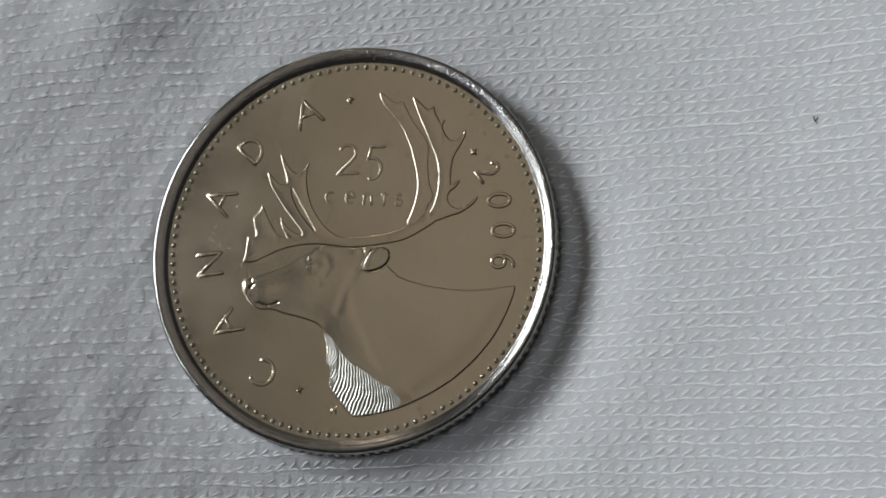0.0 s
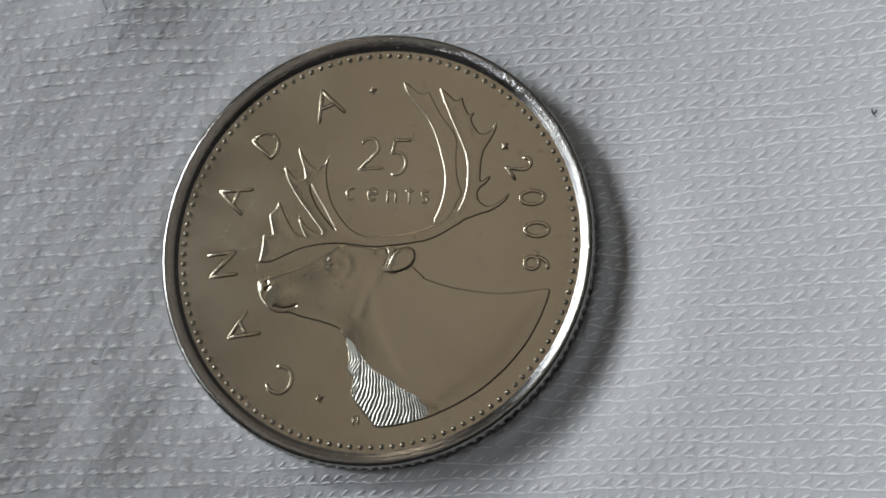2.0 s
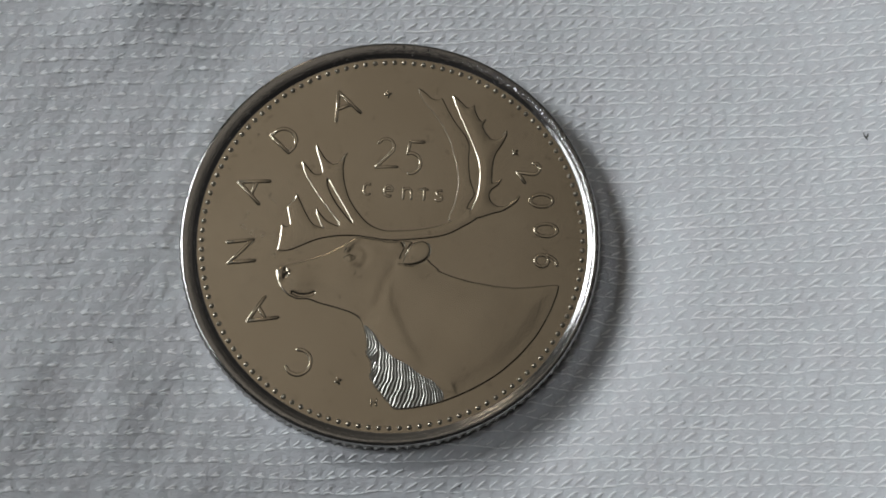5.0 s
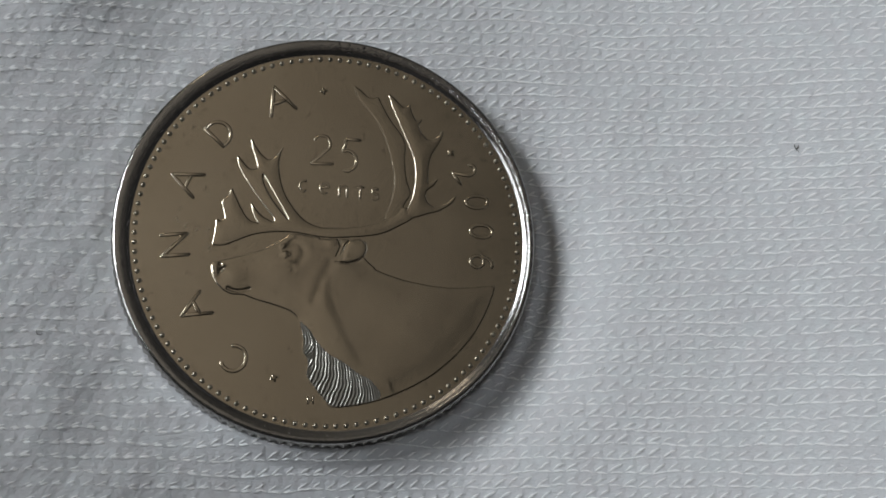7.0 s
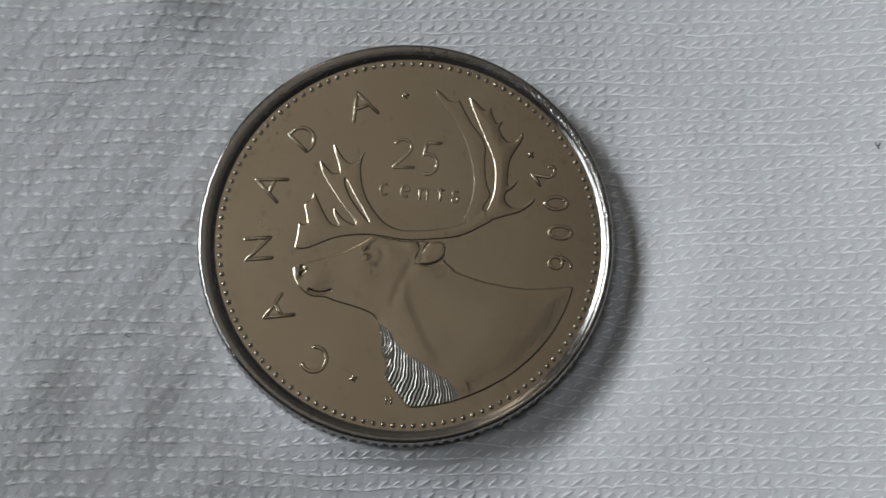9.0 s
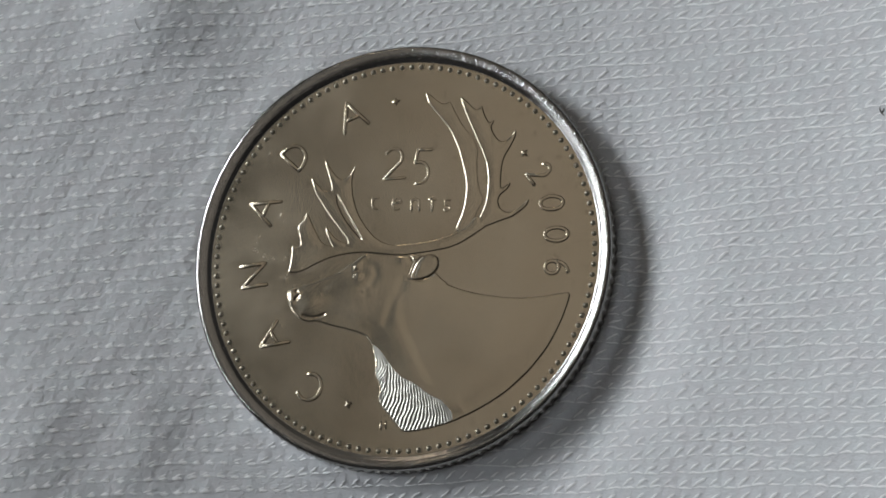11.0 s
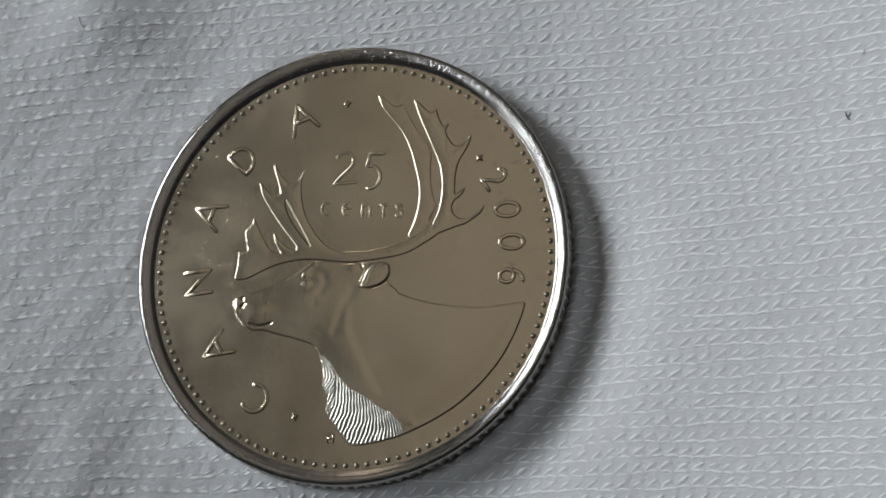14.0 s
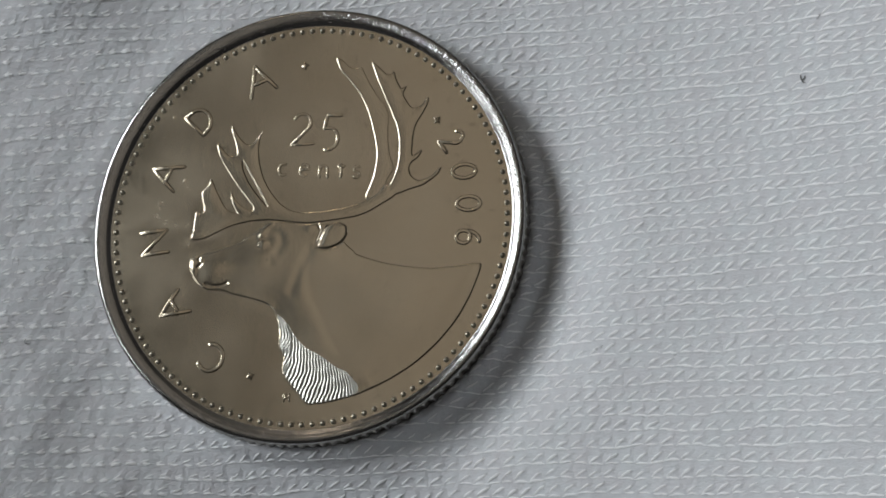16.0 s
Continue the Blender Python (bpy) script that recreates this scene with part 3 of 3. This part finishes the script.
def relief_height(x, y):
    """Height of the raised design over the field, in millimetres."""
    def flat(outline, high, wide, dome=0.0, reach=1.0):
        d = inside_depth(x, y, outline)
        return high * step(-wide / 2, wide / 2, d) + dome * (1 - (1 - np.clip(d, 0, reach) / reach) ** 2)

    depth = inside_depth(x, y, SNOUT + BIB + CHEST + BACK)
    swell = 0.028 * (1 - (1 - np.clip(depth, 0, 1.8) / 1.8) ** 2)
    for _ in range(3):
        for axis in (0, 1):
            swell = sum(np.roll(swell, k, axis) for k in range(-8, 9)) / 17
    body = 0.027 * step(-0.025, 0.025, depth) + swell * step(-0.1, 1.1, depth)
    # cheek, jaw and shoulder modelling
    for cx, cy, rx, ry, high in ((-5.2, -2.3, 1.0, 0.7, 0.03), (-2.6, -1.6, 1.4, 1.2, 0.025), (5.0, -5.2, 3.0, 2.2, 0.03), (-2.38, -1.00, 0.21, 0.18, 0.034), (-2.46, -0.52, 0.24, 0.20, 0.030), (0.22, -0.30, 0.50, 0.30, 0.016), (-2.3, -0.85, 0.85, 0.8, -0.01), (-2.2, -1.45, 0.5, 0.12, 0.012), (-5.85, -1.75, 0.16, 0.12, 0.06), (-6.2, -1.95, 0.22, 0.45, 0.05)):
        body = body + high * np.exp(-(((x - cx) / rx) ** 2 + ((y - cy) / ry) ** 2) * 1.6) * (body > 0.024)
    side = x - np.interp(-y, [-p[1] for p in NECK], [p[0] for p in NECK])
    fold = np.where(side < 0, np.exp(-((side / 0.9) ** 2)), 1 - step(0, 0.6, side)) * step(-1.3, -2.4, y) * (1 - step(-6.8, -7.6, y))
    body = body + 0.015 * fold * (body > 0.024)
    bib = line_distance(x, y, BIB)
    body = body * (1 - 0.6 * np.exp(-((bib / 0.3) ** 2)))
    for line, deep, wide in (([(-5.53, -3.00), (-5.25, -3.12), (-4.96, -3.16), (-4.60, -3.12), (-4.35, -3.01)], 0.046, 0.075), ([(-0.42, -0.03), (0.10, -0.05), (0.57, -0.02)], 0.04, 0.05),
                             ([(0.57, -0.12), (0.66, -0.22), (0.67, -0.34)], 0.03, 0.06), ([(0.80, -0.34), (0.64, -0.68), (0.48, -1.06)], 0.015, 0.05), ([(0.42, -1.40), (0.80, -1.47), (1.20, -1.48)], 0.012, 0.05),
                             ([(-5.98, -1.53), (-5.0, -1.20), (-4.12, -0.90), (-3.5, -0.72)], 0.010, 0.07), ([(-5.95, -1.62), (-5.82, -1.86), (-5.98, -2.05)], 0.05, 0.08)):
        body = body - deep * np.exp(-((line_distance(x, y, line) / wide) ** 2))
    # brow, eyelids and the hollow round the eye
    for line, high, wide in (([(-2.62, -0.74), (-2.45, -0.42), (-2.20, -0.16), (-1.92, 0.02)], 0.012, 0.11), ([(-2.62, -0.98), (-2.40, -0.84), (-2.14, -0.94)], 0.009, 0.07), ([(-2.60, -1.06), (-2.36, -1.18), (-2.12, -1.04)], 0.008, 0.07),
                             ([(-2.02, -0.25), (-1.50, -0.50), (-1.33, -1.02), (-1.62, -1.50)], -0.012, 0.22), ([(0.16, -1.5), (-0.36, -2.46), (-0.62, -3.22), (-0.77, -3.65)], -0.014, 0.28), ([(-1.98, -1.85), (-1.95, -2.05)], -0.006, 0.2)):
        body = body + high * np.exp(-((line_distance(x, y, line) / wide) ** 2)) * (body > 0.02)
    # the chest's last facet beside the fringe
    turn = (x - 3.30) * 0.93 + (y + 8.40) * 0.36
    body = body + 0.014 * np.where(turn < 0, np.exp(-((turn / 0.7) ** 2)), np.exp(-((turn / 0.16) ** 2))) * np.exp(-(((y + 8.5) / 0.42) ** 2)) * (body > 0.024)
    brow = line_distance(x, y, [(1.79, -0.21), (1.35, -0.19), (1.09, -0.44), (0.89, -0.88), (0.80, -1.20)])
    nape = line_distance(x, y, BACK[:6][::-1] + [(9.30, -2.62)])
    body = body - 0.060 * (1 - 0.6 * step(3.5, 7.0, x)) * np.exp(-(nape / 0.055) ** 2)
    body = np.maximum(body, flat(EAR, 0.062, 0.06, 0.012, 0.4)) - 0.012 * np.exp(-(brow / 0.09) ** 2)
    leaf = np.abs(inside_depth(x, y, EAR))
    body = body - 0.035 * np.exp(-(leaf / 0.055) ** 2) * step(0.6, 1.2, x)
    under = line_distance(x, y, [(-1.91, 0.27), (-1.0, 0.10), (-0.10, -0.02), (0.7, 0.0), (1.38, 0.05), (2.70, 0.18)])
    body = body - 0.03 * np.exp(-(under / 0.055) ** 2)
    body = body + 0.004 * (patchy(1.1 * x, 1.2 * y + 1) + patchy(0.9 * y + 3, -1.3 * x)) * (body > 0.04)
    horn = np.zeros(x.shape)
    for outline in (LOBE, STEM, BEAM, TINE, PALM):
        horn = np.maximum(horn, flat(outline, 0.015 if outline is LOBE else 0.026, 0.045, 0.005 if outline is LOBE else 0.016, 0.55))
    horn = horn - 0.08 * step(-0.06, 0.06, inside_depth(x, y, GAP)) * (horn > 0.02)
    # combed fringe: strands that fall, bulge and sweep back, in two hooked tufts on the throat side
    d = inside_depth(x, y, FRINGE)
    root = x
    for _ in range(4):
        fall = np.clip(-5.0 - 0.85 * (root + 1.3) - y, -0.5, 4.0)
        root = x - 0.42 * fall + 0.165 * fall**2
    tuft_a = (y > -6.75 - 0.5 * (x + 1.3)) & (root < -1.02)
    tuft_b = ~tuft_a & (y > -7.75 - 0.6 * (x + 1.3)) & (root < -0.98)
    root = root + tuft_a * (0.10 + 0.55 * np.clip(-5.9 - y, 0, 1.2) ** 2) + tuft_b * (0.05 + 0.50 * np.clip(-6.9 - y, 0, 1.2) ** 2)
    wob = 0.022 * np.sin(4.1 * y + 2.3 * root) + 0.016 * np.sin(8.3 * y - 3.0 * root + 1.0)
    phase = (root + wob) / 0.168
    comb = (0.013 + 0.004 * np.sin(1.7 * np.floor(phase))) * np.cos(2 * math.pi * phase) * step(0.0, 0.10, d)
    marks = np.zeros(x.shape)
    for cx, cy, deep in ((-7.62, 6.40, 0.035), (-6.92, 2.72, 0.03), (-6.86, 2.84, 0.03), (-5.9, 3.6, 0.02), (-8.3, 1.6, 0.02), (-7.9, -2.2, 0.02), (-2.1, -1.9, 0.025), (5.1, -4.4, 0.02), (-6.6, -0.9, 0.02), (2.2, -3.4, 0.015)):
        marks = marks + 0.45 * deep * np.exp(-((x - cx) ** 2 + (y - cy) ** 2) / 0.06**2)
    rng = np.random.default_rng(11)
    for cx, cy, high, wide in zip(rng.normal(-5.6, 2.6, 70), rng.normal(-0.5, 4.0, 70), rng.uniform(0.002, 0.008, 70), rng.uniform(0.03, 0.06, 70)):
        near = (np.abs(x - cx) < 0.3) & (np.abs(y - cy) < 0.3)
        marks[near] += high * np.exp(-((x[near] - cx) ** 2 + (y[near] - cy) ** 2) / wide**2)
    return np.maximum(np.maximum(body, horn) + comb + marks, 0)


STEP = 0.031
half = int(11.06 / STEP)
ax = np.arange(-half, half + 1) * STEP
fx, fy = np.meshgrid(ax, ax)
rise = relief_height(fx, fy)
rise[np.hypot(fx, fy) > 10.45] = 0
face = np.stack([fx, fy, FIELD_Z + rise], -1).reshape(-1, 3)
quads = grid_quads(len(ax), len(ax))
inside = (np.hypot(face[:, 0], face[:, 1]) < 11.06)[quads].all(1)
raised = (rise.ravel() > 2e-4)[quads].any(1)


def face_part(name, keep, mat, label):
    q = quads[keep]
    used, back = np.unique(q, return_inverse=True)
    return tagged(quads_object(name, face[used], back.reshape(-1, 4), mat, coin), label)


face_part("field", inside & ~raised, NICKEL, "flat satin nickel field")
tuft = (inside_depth(fx, fy, FRINGE) > 0.03).ravel()[quads].all(1)
branches = [np.max([inside_depth(fx, fy, o) for o in outlines], 0) for outlines in ((LOBE, STEM), (BEAM, TINE, PALM))]
near_side = (branches[0] > -0.04).ravel()[quads].all(1) & ~tuft
far_side = (branches[1] > -0.04).ravel()[quads].all(1) & ~tuft & ~near_side
face_part("relief", inside & raised & ~tuft & ~near_side & ~far_side, NICKEL, "raised head and shoulder design")
face_part("fringe", inside & raised & tuft, NICKEL_COMB, "finely combed neck fringe")
face_part("antler", inside & raised & near_side, NICKEL, "raised broad branching antler")
face_part("antler", inside & raised & far_side, NICKEL, "raised antler with a long curved beam")

# beads round the border
bead_v, bead_f = [], []
for ring, (rr, zz) in enumerate(((0.150, -0.02), (0.140, 0.035), (0.105, 0.08), (0.055, 0.105))):
    for k in range(10):
        a = 2 * math.pi * k / 10
        bead_v.append((rr * math.cos(a), rr * math.sin(a), zz))
        if ring:
            bead_f.append(((ring - 1) * 10 + k, (ring - 1) * 10 + (k + 1) % 10, ring * 10 + (k + 1) % 10, ring * 10 + k))
bead_v.append((0, 0, 0.113))
bead_f += [(30 + k, 30 + (k + 1) % 10, 40) for k in range(10)]
bead = mesh_from("bead", bead_v, bead_f, NICKEL_BEAD, coin)
for n in range(120):
    ob = bead if n == 0 else new("bead", bead.data)
    ob.parent = coin
    a = radians(89.32 + 3 * n)
    ob.location = (10.70 * MM * math.cos(a), 10.70 * MM * math.sin(a), FIELD_Z * MM)


# lettering: rounded ridges, each sign drawn in a box one high, its foot at y = 0
def arc(cx, cy, rx, ry, a0, a1, n=12):
    return [(cx + rx * math.cos(radians(a0 + (a1 - a0) * k / n)), cy + ry * math.sin(radians(a0 + (a1 - a0) * k / n))) for k in range(n + 1)]


SIGNS = {
    "A": [[(-0.46, 0), (0, 1)], [(0, 1), (0.46, 0)], [(-0.27, 0.40), (0.27, 0.40)]],
    "C": [arc(0.12, 0.5, 0.50, 0.5, 52, 308, 16)],
    "D": [[(-0.38, 0), (-0.38, 1)], [(-0.38, 1), (-0.15, 1)] + arc(-0.15, 0.5, 0.55, 0.5, 90, -90, 14) + [(-0.38, 0)]],
    "N": [[(-0.44, 0), (-0.44, 1)], [(-0.44, 1), (0.44, 0)], [(0.44, 0), (0.44, 1)]],
    "2": [arc(0, 0.70, 0.28, 0.30, 150, -30, 10) + [(-0.34, 0)], [(-0.34, 0), (0.36, 0)]],
    "0": [arc(0, 0.5, 0.35, 0.5, 0, 360, 20)],
    "6": [arc(0, 0.30, 0.32, 0.30, 0, 360, 18), arc(0.16, 0.34, 0.50, 0.66, 170, 88, 8)],
    "5": [[(0.32, 1), (-0.16, 1)], [(-0.16, 1), (-0.24, 0.60)], arc(-0.10, 0.30, 0.36, 0.33, 112, -100, 12)],
    "c": [arc(0.08, 0.5, 0.36, 0.5, 60, 300, 12)],
    "e": [[(-0.34, 0.52), (0.36, 0.58)] + arc(0.0, 0.5, 0.37, 0.5, 10, 300, 14)],
    "n": [[(-0.34, 0), (-0.34, 0.95)], [(-0.34, 0.72)] + arc(0.0, 0.62, 0.34, 0.36, 150, 0, 8) + [(0.36, 0)]],
    "t": [[(0, 0), (0, 1.12)], [(-0.26, 0.98), (0.26, 0.98)]],
    "s": [arc(0.02, 0.74, 0.24, 0.25, 40, 250, 8) + arc(0.0, 0.24, 0.27, 0.26, 70, -140, 8)],
    "H": [[(-0.35, 0), (-0.35, 1)], [(0.35, 0), (0.35, 1)], [(-0.35, 0.5), (0.35, 0.5)]],
    "+": [[(-0.5, 0.5), (0.5, 0.5)], [(0, 0), (0, 1)]],
}


def sign(kind, name, x, y, high, turn, wide=0.235, tall=0.056, stretch=1.0, label=""):
    """One raised character with its foot's middle at (x, y), turned by degrees."""
    verts, faces = [], []
    c, s = math.cos(radians(turn)), math.sin(radians(turn))
    prof = [(-0.5, -0.02), (-0.45, 0.40 * tall), (-0.36, 0.86 * tall), (-0.26, 0.98 * tall), (-0.12, tall), (0.12, tall), (0.26, 0.98 * tall), (0.36, 0.86 * tall), (0.45, 0.40 * tall), (0.5, -0.02)]
    for stroke in SIGNS[kind]:
        p = np.array(stroke) * (high * stretch, high)
        p = np.stack([x + p[:, 0] * c - p[:, 1] * s, y + p[:, 0] * s + p[:, 1] * c], -1)
        closed = np.hypot(*(p[0] - p[-1])) < 1e-6
        tang = np.gradient(p, axis=0)
        if closed:
            tang[0] = tang[-1] = p[1] - p[-2]
        tang /= np.linalg.norm(tang, axis=1, keepdims=True)
        rows = [(p[k], tang[k], 1.0) for k in range(len(p))]
        if not closed:
            rows = [(p[0] - tang[0] * wide * 0.42, tang[0], 0.35)] + rows + [(p[-1] + tang[-1] * wide * 0.42, tang[-1], 0.35)]
        base = len(verts)
        for (qx, qy), (tx, ty), f in rows:
            for u, v in prof:
                verts.append((qx - ty * u * wide * f, qy + tx * u * wide * f, FIELD_Z + (v * (f if f < 1 else 1) if v > 0 else v)))
        m = len(prof)
        for k in range(len(rows) - 1):
            for j in range(m - 1):
                a = base + k * m + j
                faces.append((a, a + m, a + m + 1, a + 1))
    return mesh_from(name, verts, faces, NICKEL, coin, label=label)


for kind, x, y, high, turn, st in (("C", -4.62, -6.45, 1.45, 147, 0.95), ("A", -6.70, -3.81, 1.52, 121, 1.0), ("N", -7.75, -0.50, 1.45, 95, 0.95), ("A", -7.23, 2.89, 1.60, 66, 1.0), ("D", -5.55, 5.62, 1.45, 45, 0.9), ("A", -2.52, 7.42, 1.60, 20, 1.0)):
    sign(kind, "letter", x, y, high, turn, stretch=st)
for kind, x, y, turn in (("2", 7.31, 3.67, -57), ("0", 7.83, 2.28, -91), ("0", 8.05, 0.56, -93), ("6", 8.02, -1.20, -98)):
    sign(kind, "letter", x, y, 1.25, turn, wide=0.225, stretch=0.85)
sign("2", "letter", -0.34, 4.36, 1.70, 0, wide=0.19, tall=0.034)
sign("5", "letter", 1.18, 4.00, 1.86, -4, wide=0.21, tall=0.040, stretch=0.85)
for kind, x, y in (("c", -1.44, 2.72), ("e", -0.21, 2.60), ("n", 0.84, 2.45), ("t", 1.80, 2.37), ("s", 2.64, 2.32)):
    sign(kind, "letter", x, y, 0.64, -4, wide=0.165, tall=0.032)
sign("H", "letter", -0.96, -9.45, 0.40, 0, wide=0.11, tall=0.05)
for x, y, turn in ((-0.24, 8.75, 10), (7.00, 5.16, -45), (-2.94, -8.05, 20)):
    sign("+", "star", x + 0.16 * math.sin(radians(turn)), y - 0.16 * math.cos(radians(turn)), 0.34, turn, wide=0.15, tall=0.07)


# ---- lint on the cloth ----
def lint(x, y, length, turn, curl, thick, mat, label):
    """A short curled fibre resting on the cloth."""
    pts, head, px, py = [], radians(turn), x, y
    for k in range(13):
        u = k / 12
        base = float(cloth_height(np.array([px]), np.array([py]))[0] + knit_relief(np.array([px]), np.array([py]))[0]) - 0.03
        pts.append((px, py, base + thick * 0.6 + 0.10 * length * math.sin(math.pi * u), thick * (0.35 + 0.65 * math.sin(math.pi * (0.1 + 0.8 * u)))))
        px, py, head = px + length / 12 * math.cos(head), py + length / 12 * math.sin(head), head + radians(curl) / 12
    verts, faces = [], []
    for k, (qx, qy, qz, rr) in enumerate(pts):
        nx, ny = pts[min(k + 1, 12)][0] - pts[max(k - 1, 0)][0], pts[min(k + 1, 12)][1] - pts[max(k - 1, 0)][1]
        d = math.hypot(nx, ny)
        for j in range(5):
            a = 2 * math.pi * j / 5
            verts.append((qx - ny / d * rr * math.cos(a), qy + nx / d * rr * math.cos(a), qz + rr * math.sin(a)))
        if k:
            faces += [((k - 1) * 5 + j, (k - 1) * 5 + (j + 1) % 5, k * 5 + (j + 1) % 5, k * 5 + j) for j in range(5)]
    ob = mesh_from("lint_fibre", verts, faces, mat)
    tagged(ob, label, "lint", group="lint on the cloth")


DARK = "tiny dark lint fibre on white knitted cloth"
lint(25.95, 4.75, 0.55, -100, 70, 0.030, LINT, DARK)
lint(25.98, 4.45, 0.30, 10, 90, 0.030, LINT, DARK)
lint(26.85, 7.35, 0.35, 30, 60, 0.012, LINT, DARK)
lint(15.02, -7.30, 0.20, -60, 40, 0.015, LINT, DARK)
lint(15.35, -7.36, 0.16, 30, 40, 0.014, LINT, DARK)
lint(-15.75, -5.40, 0.60, -130, 210, 0.020, LINT, DARK)
lint(-15.95, 15.20, 0.75, -80, 25, 0.018, LINT, DARK)
lint(-20.1, -8.6, 0.45, -10, 15, 0.018, LINT, DARK)
lint(12.10, -1.75, 1.15, -85, 55, 0.012, PALE_LINT, "fine pale curled fibre beside the coin")
